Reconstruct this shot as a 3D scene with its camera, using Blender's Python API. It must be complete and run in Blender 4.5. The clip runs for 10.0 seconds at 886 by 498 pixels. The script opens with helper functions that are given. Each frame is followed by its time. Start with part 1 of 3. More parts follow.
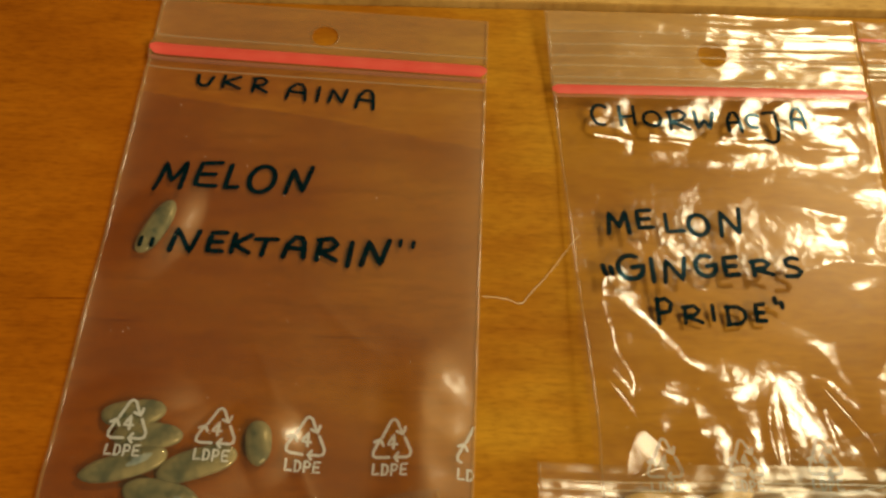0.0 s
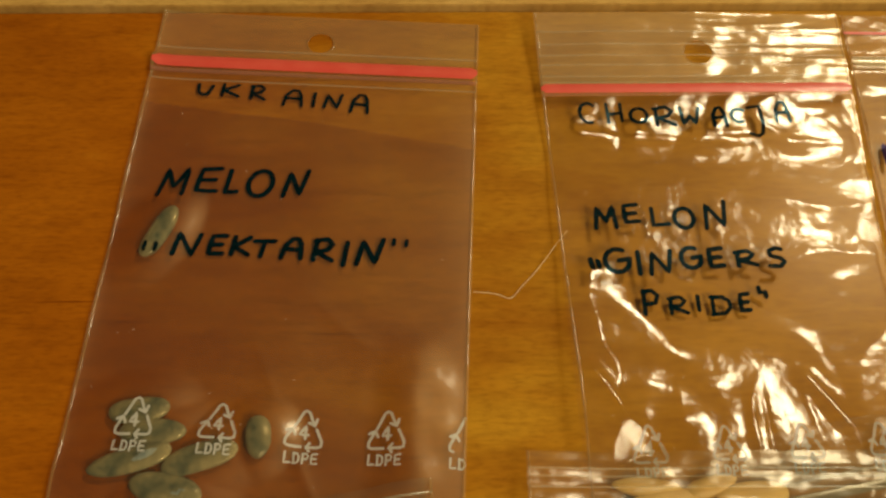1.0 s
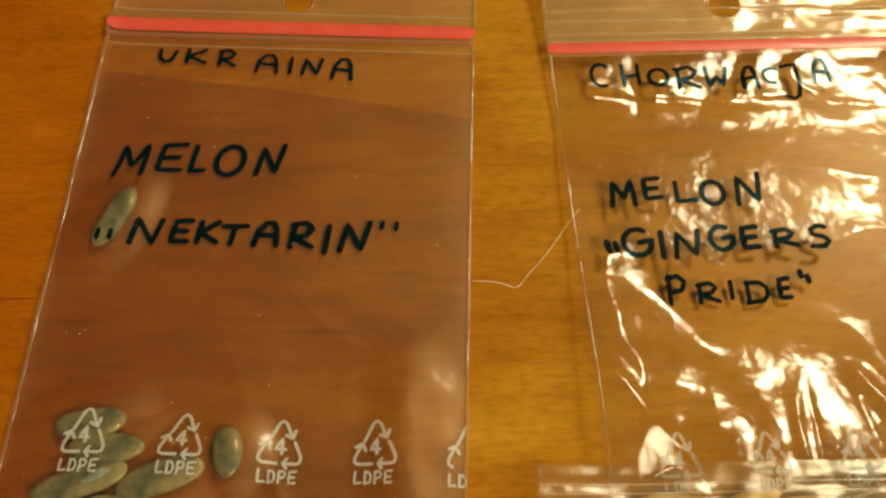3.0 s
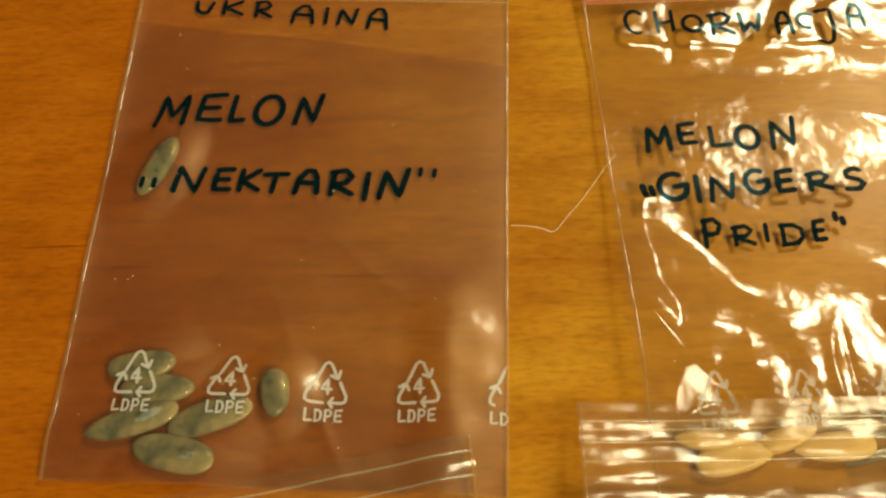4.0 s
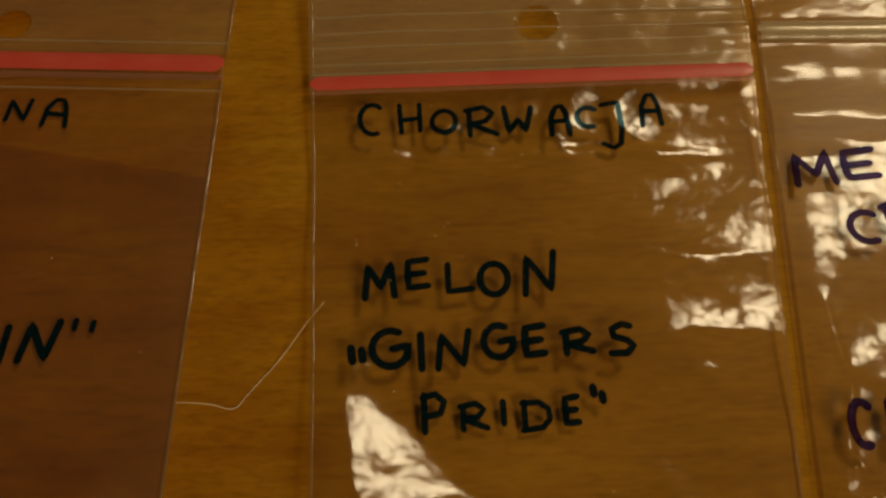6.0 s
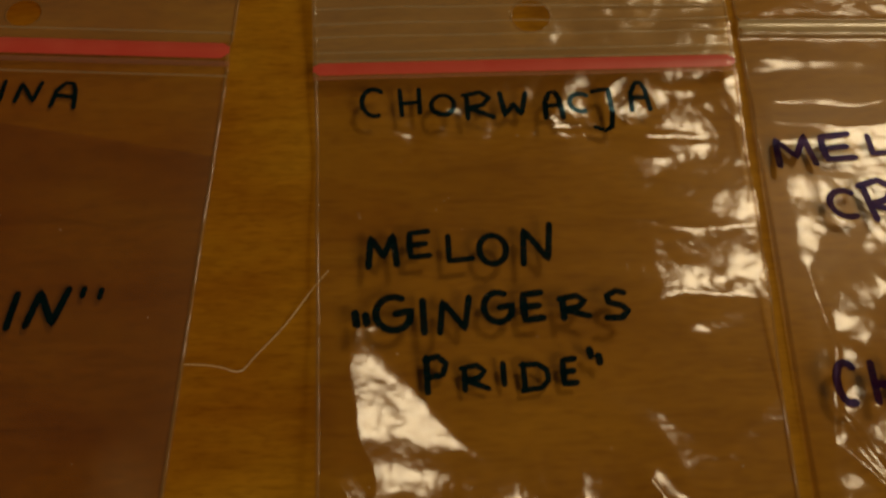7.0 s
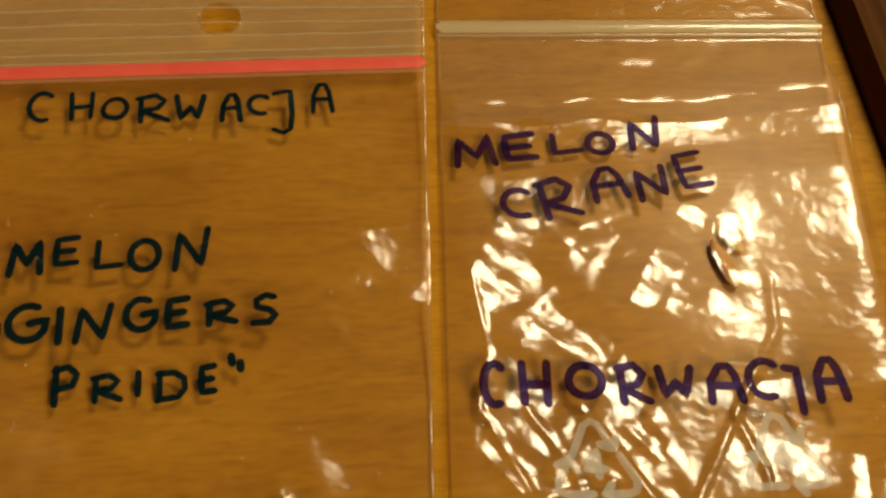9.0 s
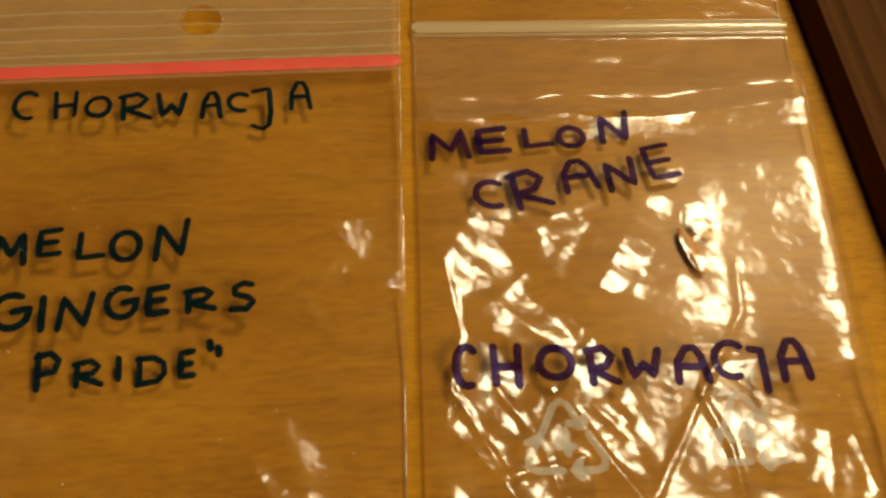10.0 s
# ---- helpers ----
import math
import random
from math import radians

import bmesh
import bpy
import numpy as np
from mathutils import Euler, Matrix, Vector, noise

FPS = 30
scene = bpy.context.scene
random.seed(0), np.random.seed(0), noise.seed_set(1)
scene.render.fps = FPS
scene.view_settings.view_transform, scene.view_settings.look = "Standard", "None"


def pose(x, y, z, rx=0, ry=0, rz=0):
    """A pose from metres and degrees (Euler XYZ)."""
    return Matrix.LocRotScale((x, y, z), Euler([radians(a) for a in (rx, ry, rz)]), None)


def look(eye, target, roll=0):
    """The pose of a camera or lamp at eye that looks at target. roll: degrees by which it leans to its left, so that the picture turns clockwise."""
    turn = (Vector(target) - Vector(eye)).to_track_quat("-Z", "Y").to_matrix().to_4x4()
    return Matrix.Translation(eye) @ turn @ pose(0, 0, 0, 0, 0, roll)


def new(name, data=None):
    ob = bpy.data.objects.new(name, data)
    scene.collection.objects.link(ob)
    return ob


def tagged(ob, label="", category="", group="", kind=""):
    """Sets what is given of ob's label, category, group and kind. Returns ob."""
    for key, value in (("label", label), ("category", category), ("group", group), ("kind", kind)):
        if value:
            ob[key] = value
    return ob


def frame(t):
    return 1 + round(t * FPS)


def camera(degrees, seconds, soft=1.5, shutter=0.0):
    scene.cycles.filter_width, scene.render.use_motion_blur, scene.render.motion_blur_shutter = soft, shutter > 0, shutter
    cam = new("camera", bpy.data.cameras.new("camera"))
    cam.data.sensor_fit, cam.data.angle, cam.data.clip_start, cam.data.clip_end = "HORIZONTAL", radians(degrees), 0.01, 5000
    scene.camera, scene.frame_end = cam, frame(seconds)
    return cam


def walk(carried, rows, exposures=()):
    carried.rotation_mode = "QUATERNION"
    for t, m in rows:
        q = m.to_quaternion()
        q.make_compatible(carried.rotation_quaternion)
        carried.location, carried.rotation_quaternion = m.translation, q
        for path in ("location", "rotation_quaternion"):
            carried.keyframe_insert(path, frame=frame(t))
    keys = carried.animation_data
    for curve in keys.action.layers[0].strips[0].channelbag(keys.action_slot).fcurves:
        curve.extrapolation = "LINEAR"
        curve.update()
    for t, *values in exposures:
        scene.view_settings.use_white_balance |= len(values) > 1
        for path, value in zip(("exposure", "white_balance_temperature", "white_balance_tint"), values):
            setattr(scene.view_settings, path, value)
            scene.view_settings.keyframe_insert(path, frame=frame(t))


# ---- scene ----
# ---- camera ----
cam = camera(48.51, 10.0, soft=2.5, shutter=0.4)
PATH = [
    (0.0, -161.83, -156.54, 158.54, 30.530, -2.013, -0.037),
    (0.5, -156.45, -160.66, 162.16, 30.251, -1.155, -0.426),
    (1.0, -155.71, -159.96, 163.67, 30.523, -0.127, -0.372),
    (1.5, -132.94, -159.83, 155.42, 31.312, -0.142, -0.281),
    (1.8, -132.14, -155.05, 149.90, 29.765, -0.723, -1.369),
    (2.0, -139.90, -149.26, 151.49, 29.499, -0.274, -1.327),
    (2.2, -151.26, -140.87, 145.97, 29.004, -0.249, -1.147),
    (3.3, -156.94, -149.74, 142.40, 29.354, 0.589, -1.109),
    (3.5, -160.31, -150.14, 140.21, 27.251, 0.105, -1.498),
    (4.0, -158.24, -151.60, 145.04, 27.209, 1.426, -0.978),
    (4.5, -158.02, -150.46, 144.01, 27.475, 1.567, -0.858),
    (5.0, -134.12, -149.20, 140.84, 29.222, 0.272, 0.105),
    (5.5, -112.16, -121.75, 132.21, 24.942, 1.637, 0.672),
    (5.7, -111.39, -109.31, 124.88, 24.406, 1.975, -0.570),
    (6.8, -118.16, -121.76, 122.04, 29.773, -1.132, -2.149),
    (7.0, -117.62, -123.78, 121.96, 28.893, -0.373, -1.819),
    (7.5, -112.36, -124.57, 121.83, 27.599, -0.228, -1.747),
    (8.0, -95.98, -126.84, 119.11, 29.440, -1.273, -3.124),
    (8.5, -79.04, -128.11, 118.26, 31.412, -2.663, -3.888),
    (9.0, -77.95, -127.18, 116.66, 30.969, -2.484, -4.218),
    (9.5, -78.49, -128.03, 115.86, 31.120, -2.645, -4.207),
    (10.0, -75.33, -133.52, 117.21, 32.454, -2.397, -4.752),
]
EXPOSURES = [(0.0, -0.1, 6550, 14.0), (0.5, -0.14, 6573, 14.0), (1.0, -0.26, 6595, 14.0), (1.5, -0.42, 6618, 14.0), (2.0, -0.62, 6641, 14.0), (2.2, -0.55, 6650, 14.0), (3.5, 0.25, 6500, 10.0), (4.5, 0.22, 6500, 11.0), (5.0, -0.4, 6650, 14.0), (5.5, -0.85, 6800, 17.0), (5.7, -1.15, 6833, 17.7), (6.8, -1.7, 7017, 21.3), (7.0, -1.7, 7050, 22.0), (7.5, -1.25, 6850, 18.0), (8.0, -0.7, 6700, 16.5), (8.5, -0.3, 6550, 15.0), (10.0, -0.2, 6550, 15.0)]
walk(cam, [(t, pose(x / 1000, y / 1000, z / 1000, rx, ry, rz)) for t, x, y, z, rx, ry, rz in PATH], EXPOSURES)

# ---- world and light ----
world = bpy.data.worlds.new("room_gloom")
world.use_nodes = True
world.node_tree.nodes["Background"].inputs[0].default_value = (1.0, 0.72, 0.42, 1)
world.node_tree.nodes["Background"].inputs[1].default_value = 0.05
scene.world = world

# one lamp ahead of the drawer, one behind the camera, both to its right
ahead_data = bpy.data.lights.new("desk_lamp", "AREA")
ahead_data.shape, ahead_data.size = "DISK", 0.23
ahead_data.energy, ahead_data.color = 6.0, (1.0, 0.885, 0.55)
ahead = new("desk_lamp", ahead_data)
ahead.matrix_world = look((0.36, 0.46, 0.8), (-0.1, -0.06, 0.0))

behind_data = bpy.data.lights.new("standing_lamp", "AREA")
behind_data.shape, behind_data.size = "DISK", 0.55
behind_data.energy, behind_data.color = 13.0, (1.0, 0.885, 0.55)
behind = new("standing_lamp", behind_data)
behind.matrix_world = look((0.5, -0.75, 0.8), (-0.1, -0.06, 0.0))


# ---- materials ----
def nodes_of(name):
    m = bpy.data.materials.new(name)
    m.use_nodes = True
    t = m.node_tree
    t.nodes.clear()
    out = t.nodes.new("ShaderNodeOutputMaterial")
    return m, t, out


def node(t, kind, **values):
    n = t.nodes.new(kind)
    for key, value in values.items():
        n.inputs[key.replace("_", " ")].default_value = value
    return n


def ramp(t, fac, stops):
    r = t.nodes.new("ShaderNodeValToRGB")
    t.links.new(fac, r.inputs[0])
    e = r.color_ramp.elements
    e[0].position, e[0].color = stops[0][0], (*stops[0][1], 1)
    e[1].position, e[1].color = stops[-1][0], (*stops[-1][1], 1)
    for p, c in stops[1:-1]:
        s = e.new(p)
        s.color = (*c, 1)
    return r.outputs[0]


def mixed(t, fac, a, b, mode="MIX"):
    n = t.nodes.new("ShaderNodeMix")
    n.data_type, n.blend_type = "RGBA", mode
    for value, socket in ((fac, n.inputs[0]), (a, n.inputs[6]), (b, n.inputs[7])):
        if isinstance(value, (int, float)):
            socket.default_value = value
        elif isinstance(value, tuple):
            socket.default_value = (*value, 1)
        else:
            t.links.new(value, socket)
    return n.outputs[2]


def scaled(t, sx, sy, sz, turn=0.0):
    c = t.nodes.new("ShaderNodeTexCoord")
    m = t.nodes.new("ShaderNodeMapping")
    m.inputs["Scale"].default_value = (sx, sy, sz)
    m.inputs["Rotation"].default_value = (0, 0, turn)
    t.links.new(c.outputs["Object"], m.inputs[0])
    return m.outputs[0]


def wood(name, dark, mid, light, rough=0.5, streak=0.45, along="x", coat=0.0, dim_left=False, shine=0.2):
    """Varnished wood: slow colour drift, long grain, fine pores and short dark cracks."""
    m, t, out = nodes_of(name)
    long, cross = (9, 170) if along == "x" else (170, 9)
    slow = node(t, "ShaderNodeTexNoise", Scale=1.0, Detail=4.0, Roughness=0.55)
    t.links.new(scaled(t, long * 3.5, cross * 0.4, 30), slow.inputs["Vector"])
    grain = node(t, "ShaderNodeTexNoise", Scale=1.0, Detail=7.0, Roughness=0.65, Distortion=0.5)
    t.links.new(scaled(t, long * 7, cross * 2.6, 60, 0.02), grain.inputs["Vector"])
    pores = node(t, "ShaderNodeTexNoise", Scale=1.0, Detail=3.0, Roughness=0.6)
    t.links.new(scaled(t, long * 42, cross * 9, 200), pores.inputs["Vector"])
    base = ramp(t, slow.outputs[0], [(0.3, dark), (0.52, mid), (0.75, light)])
    g = ramp(t, grain.outputs[0], [(0.30, (0.62, 0.55, 0.48)), (0.55, (1, 1, 1)), (0.8, (1.12, 1.1, 1.05))])
    p = ramp(t, pores.outputs[0], [(0.32, (0.70, 0.62, 0.55)), (0.52, (1, 1, 1)), (0.72, (1.14, 1.12, 1.08))])
    c = mixed(t, streak, base, mixed(t, 1.0, base, g, "MULTIPLY"))
    c = mixed(t, 0.6, c, mixed(t, 1.0, c, p, "MULTIPLY"))
    crack = node(t, "ShaderNodeTexNoise", Scale=1.0, Detail=2.0, Roughness=0.5)
    t.links.new(scaled(t, long * 2.2, cross * 4.2, 90, 0.015), crack.inputs["Vector"])
    k = ramp(t, crack.outputs[0], [(0.23, (0.52, 0.40, 0.30)), (0.30, (1, 1, 1)), (1.0, (1, 1, 1))])
    c = mixed(t, 1.0, c, k, "MULTIPLY")
    # redder wood at the left, also darkened there for the lamp's falloff
    if dim_left:
        where = t.nodes.new("ShaderNodeSeparateXYZ")
        t.links.new(scaled(t, 1, 1, 1), where.inputs[0])
        wander = t.nodes.new("ShaderNodeMath")
        wander.operation = "MULTIPLY_ADD"
        wander.inputs[1].default_value = 0.12
        t.links.new(slow.outputs[0], wander.inputs[0])
        t.links.new(where.outputs[0], wander.inputs[2])
        spread = t.nodes.new("ShaderNodeMapRange")
        spread.inputs[1].default_value, spread.inputs[2].default_value = -0.155, -0.065
        t.links.new(wander.outputs[0], spread.inputs[0])
        c = mixed(t, spread.outputs[0], mixed(t, 1.0, c, (0.84, 0.54, 0.32), "MULTIPLY"), c)
    b = node(t, "ShaderNodeBsdfPrincipled", Roughness=rough)
    b.inputs["Specular IOR Level"].default_value = shine
    b.inputs["Specular Tint"].default_value = (1.0, 0.74, 0.40, 1)
    b.inputs["Coat Weight"].default_value = coat
    b.inputs["Coat Roughness"].default_value = 0.25
    t.links.new(c, b.inputs["Base Color"])
    bump = node(t, "ShaderNodeBump", Strength=0.25, Distance=0.0003)
    t.links.new(grain.outputs[0], bump.inputs["Height"])
    t.links.new(bump.outputs[0], b.inputs["Normal"])
    t.links.new(b.outputs[0], out.inputs[0])
    return m


def film(name, gloss=0.10, haze=0.03, rough=0.10, tint=(0.97, 0.955, 0.93), soft=(), milk=(0.8, 0.77, 0.70), veil=0.014, spread=0.34, glow=(1.0, 0.70, 0.36)):
    """Thin clear polyethylene: lets light through, mirrors a little, with a faint milkiness and a wide veil of gloss.
    soft: (cells a metre, slope) of its fine waves."""
    m, t, out = nodes_of(name)
    clear = node(t, "ShaderNodeBsdfTransparent", Color=(*tint, 1))
    mirror = node(t, "ShaderNodeBsdfGlossy", Roughness=rough)
    mirror.distribution = "BECKMANN"
    milky = node(t, "ShaderNodeBsdfDiffuse", Color=(*milk, 1))
    at = scaled(t, 1, 1, 0)
    total = None
    for scale, slope in soft:
        n = node(t, "ShaderNodeTexNoise", Scale=scale, Detail=0.5)
        t.links.new(at, n.inputs["Vector"])
        k = t.nodes.new("ShaderNodeMath")
        k.operation = "MULTIPLY_ADD"
        k.inputs[1].default_value, k.inputs[2].default_value = slope / scale, 0.0
        t.links.new(n.outputs[0], k.inputs[0])
        if total:
            t.links.new(total, k.inputs[2])
        total = k.outputs[0]
    if total:
        bump = node(t, "ShaderNodeBump", Strength=1.0, Distance=1.0)
        t.links.new(total, bump.inputs["Height"])
        t.links.new(bump.outputs[0], mirror.inputs["Normal"])
    w = node(t, "ShaderNodeLayerWeight", Blend=0.25)
    k = t.nodes.new("ShaderNodeMapRange")
    k.inputs[3].default_value, k.inputs[4].default_value = gloss, min(1.0, gloss * 3)
    t.links.new(w.outputs["Facing"], k.inputs[0])
    a, b = t.nodes.new("ShaderNodeMixShader"), t.nodes.new("ShaderNodeMixShader")
    a.inputs[0].default_value = haze
    t.links.new(clear.outputs[0], a.inputs[1])
    t.links.new(milky.outputs[0], a.inputs[2])
    t.links.new(k.outputs[0], b.inputs[0])
    t.links.new(a.outputs[0], b.inputs[1])
    t.links.new(mirror.outputs[0], b.inputs[2])
    broad = node(t, "ShaderNodeBsdfGlossy", Roughness=spread, Color=(*glow, 1))
    last = t.nodes.new("ShaderNodeMixShader")
    last.inputs[0].default_value = veil
    t.links.new(b.outputs[0], last.inputs[1])
    t.links.new(broad.outputs[0], last.inputs[2])
    t.links.new(last.outputs[0], out.inputs[0])
    return m


def simple(name, color, rough=0.4, spots=None, size=900.0, clear=0.0, coat=0.0, shine=0.5, sheen=(1, 1, 1)):
    m, t, out = nodes_of(name)
    b = node(t, "ShaderNodeBsdfPrincipled", Roughness=rough)
    b.inputs["Coat Weight"].default_value = coat
    b.inputs["Specular IOR Level"].default_value = shine
    b.inputs["Specular Tint"].default_value = (*sheen, 1)
    n = node(t, "ShaderNodeTexNoise", Scale=size, Detail=4.0, Roughness=0.6)
    t.links.new(scaled(t, 1, 1, 1), n.inputs["Vector"])
    c = ramp(t, n.outputs[0], [(0.3, color), (0.7, spots or tuple(min(1, v * 1.3) for v in color))])
    t.links.new(c, b.inputs["Base Color"])
    if clear:
        s, x = t.nodes.new("ShaderNodeMixShader"), node(t, "ShaderNodeBsdfTransparent", Color=(1, 1, 1, 1))
        s.inputs[0].default_value = clear
        t.links.new(b.outputs[0], s.inputs[1])
        t.links.new(x.outputs[0], s.inputs[2])
        t.links.new(s.outputs[0], out.inputs[0])
    else:
        t.links.new(b.outputs[0], out.inputs[0])
    return m


WOOD_BOARD = wood("varnished_board", (0.38, 0.158, 0.0080), (0.46, 0.205, 0.0110), (0.53, 0.252, 0.0160), streak=0.5, dim_left=True, shine=0.12)
# side wood made this dark to hold the shade of its inner face
WOOD_SIDE = wood("shade_dark_side", (0.055, 0.020, 0.005), (0.080, 0.029, 0.007), (0.11, 0.041, 0.011), rough=0.85, along="y")
WOOD_BACK = wood("pale_back_rail", (0.50, 0.27, 0.07), (0.58, 0.34, 0.09), (0.64, 0.40, 0.13))
FILM_SMOOTH = film("smooth_film", 0.022, 0.005, 0.18, (0.96, 0.945, 0.91), soft=((60, 0.02), (500, 0.03)), veil=0.08, spread=0.5)
FILM_INNER = film("inner_film", 0.010, 0.010, 0.25, (0.865, 0.765, 0.58), soft=((35, 0.05),))
FILM_WAVY = film("wavy_film", 0.060, 0.006, 0.20, (0.965, 0.95, 0.91), soft=((120, 0.035), (330, 0.05), (900, 0.04)))
FILM_STIFF = film("stiff_film", 0.035, 0.022, 0.20, (0.955, 0.94, 0.90), soft=((60, 0.05), (300, 0.06)), milk=(0.88, 0.78, 0.56), veil=0.015, spread=0.36, glow=(1.0, 0.88, 0.62))
# seam film; its dark tint stands for the shadow along the edge
SEAM = film("shaded_seam", 0.030, 0.14, 0.20, (0.78, 0.68, 0.54), milk=(0.85, 0.58, 0.24), soft=((70, 0.12), (160, 0.1)))
FILM_PLAIN_HEADER = film("plain_doubled_film", 0.040, 0.10, 0.18, (0.965, 0.95, 0.91), soft=((45, 0.06),), milk=(0.9, 0.70, 0.36), veil=0.035, spread=0.5)
FILM_HEADER = film("doubled_film", 0.055, 0.15, 0.19, (0.95, 0.93, 0.88), soft=((45, 0.05), (330, 0.06)), milk=(0.9, 0.74, 0.44), veil=0.03)
FILM_HAZY = film("hazy_film", 0.050, 0.05, 0.20, (0.955, 0.94, 0.89), soft=((45, 0.06), (240, 0.07)))
FILM_CRINKLED = film("crinkled_film", 0.050, 0.010, 0.19, (0.965, 0.95, 0.915), soft=((110, 0.05), (330, 0.05), (900, 0.04)), veil=0.014, spread=0.32, glow=(1.0, 0.88, 0.62))
FILM_BACK = film("back_film", 0.004, 0.004, 0.2)
MILKY = film("milky_zip", 0.04, 0.34, 0.2, (0.95, 0.93, 0.86), milk=(0.9, 0.78, 0.48))
RIB = film("clear_zip_rib", 0.060, 0.20, 0.25, (0.95, 0.93, 0.86), milk=(0.95, 0.82, 0.55), veil=0.02)
RED = simple("coral_zip", (0.80, 0.085, 0.06), 0.35, (0.86, 0.12, 0.085), 200, clear=0.15, coat=0.2)
# pink highlight below the red zips, put into a strip's colour
ZIP_SHINE = film("pink_zip_highlight", 0.05, 0.22, 0.2, (0.95, 0.80, 0.72), milk=(0.90, 0.42, 0.28))
INK_GREEN = simple("dark_green_ink", (0.001, 0.006, 0.007), 0.20, (0.002, 0.014, 0.018), 700, clear=0.02, shine=0.16, sheen=(0.10, 0.55, 0.75))
INK_DULL = simple("dry_green_ink", (0.001, 0.006, 0.007), 0.35, (0.002, 0.014, 0.018), 700, clear=0.03, shine=0.06, sheen=(0.10, 0.55, 0.75))
INK_PURPLE = simple("purple_ink", (0.005, 0.0015, 0.024), 0.3, (0.040, 0.006, 0.022), 330, clear=0.06, shine=0.12, sheen=(0.30, 0.20, 1.0))
PRINT = simple("white_print", (0.62, 0.60, 0.52), 0.5, (0.75, 0.72, 0.65), 900, clear=0.38)
PRINT_FAINT = simple("faint_white_print", (0.55, 0.54, 0.48), 0.5, (0.7, 0.68, 0.6), 900, clear=0.6)
SEED_GREY = simple("grey_green_seed", (0.026, 0.095, 0.130), 0.30, (0.48, 0.50, 0.40), 230, coat=0.5)
SEED_YELLOW = simple("yellow_seed", (0.72, 0.42, 0.10), 0.45, (0.84, 0.58, 0.20), 260, coat=0.1)
HUSK = simple("brown_husk", (0.60, 0.24, 0.05), 0.5, (0.75, 0.38, 0.10), 500)
HAIR = simple("pale_fibre", (0.75, 0.55, 0.3), 0.25, coat=0.5)
PLASTER = simple("warm_plaster", (0.30, 0.20, 0.11), 0.8, (0.36, 0.25, 0.14), 3)
FLOOR = wood("table_wood", (0.12, 0.06, 0.025), (0.18, 0.09, 0.035), (0.24, 0.13, 0.05))


# ---- building helpers ----
def mesh_of(name, verts, faces, material, smooth=True):
    me = bpy.data.meshes.new(name)
    me.from_pydata(verts, [], faces)
    me.materials.append(material)
    if smooth:
        me.shade_smooth()
    return me


def part(name, me, parent, label=""):
    ob = new(name, me)
    ob.parent = parent
    return tagged(ob, label)


def slab(name, x0, x1, y0, y1, z0, z1, material, bevel=0.0):
    bm = bmesh.new()
    bmesh.ops.create_cube(bm, size=1, matrix=Matrix.LocRotScale(((x0 + x1) / 2, (y0 + y1) / 2, (z0 + z1) / 2), None, (x1 - x0, y1 - y0, z1 - z0)))
    if bevel:
        bmesh.ops.bevel(bm, geom=bm.edges[:], offset=bevel, segments=2, affect="EDGES", profile=0.6)
    me = bpy.data.meshes.new(name)
    bm.to_mesh(me)
    bm.free()
    me.materials.append(material)
    return me


def lattice(ix, iy, seed):
    h = (ix * 374761393 + iy * 668265263 + seed * 1442695041).astype(np.int64) & 0x7FFFFFFF
    h = ((h ^ (h >> 13)) * 1274126177) & 0x7FFFFFFF
    return ((h ^ (h >> 16)) & 0xFFFF) / 65535.0


def waves(x, y, seed):
    """Smooth value noise, -1 to 1."""
    x, y = np.asarray(x, float), np.asarray(y, float)
    ix, iy = np.floor(x).astype(np.int64), np.floor(y).astype(np.int64)
    fx, fy = x - ix, y - iy
    fx, fy = fx * fx * fx * (fx * (fx * 6 - 15) + 10), fy * fy * fy * (fy * (fy * 6 - 15) + 10)
    a = lattice(ix, iy, seed) * (1 - fx) + lattice(ix + 1, iy, seed) * fx
    b = lattice(ix, iy + 1, seed) * (1 - fx) + lattice(ix + 1, iy + 1, seed) * fx
    return (a * (1 - fy) + b * fy) * 2 - 1


def ridges(x, y, seed):
    """Sharp crumple lines, 0 to 1."""
    return 1 - np.abs(waves(x + 0.6 * waves(x * 0.7, y * 0.7, seed + 9), y + 0.6 * waves(x * 0.7, y * 0.7, seed + 5), seed))


def folds(x, y, seed, count=4):
    """Film creased along several straight directions: planes that meet in sharp folds, about -1 to 1."""
    rng = random.Random(seed)
    total = 0.0
    for n in range(count):
        turn, size = math.pi * (n + rng.uniform(0.1, 0.9)) / count, rng.uniform(0.7, 1.5)
        u = (np.asarray(x, float) * math.cos(turn) + np.asarray(y, float) * math.sin(turn)) / size
        u = u + 0.45 * waves(x * 0.45, y * 0.45, seed + 3 * n) + rng.random()
        saw = np.sqrt((np.mod(u, 1.0) * 2 - 1) ** 2 + 0.003) * 2 - 1
        total = total + saw * size * (0.55 + 0.45 * waves(x * 0.6, y * 0.6, seed + 50 + n))
    return total / count


def slide(x):
    """From 0 to 1 on a straight ramp with short rounded ends."""
    x = np.asarray(x, float)
    return (np.logaddexp(0, 14 * x) - np.logaddexp(0, 14 * (x - 1))) / 14


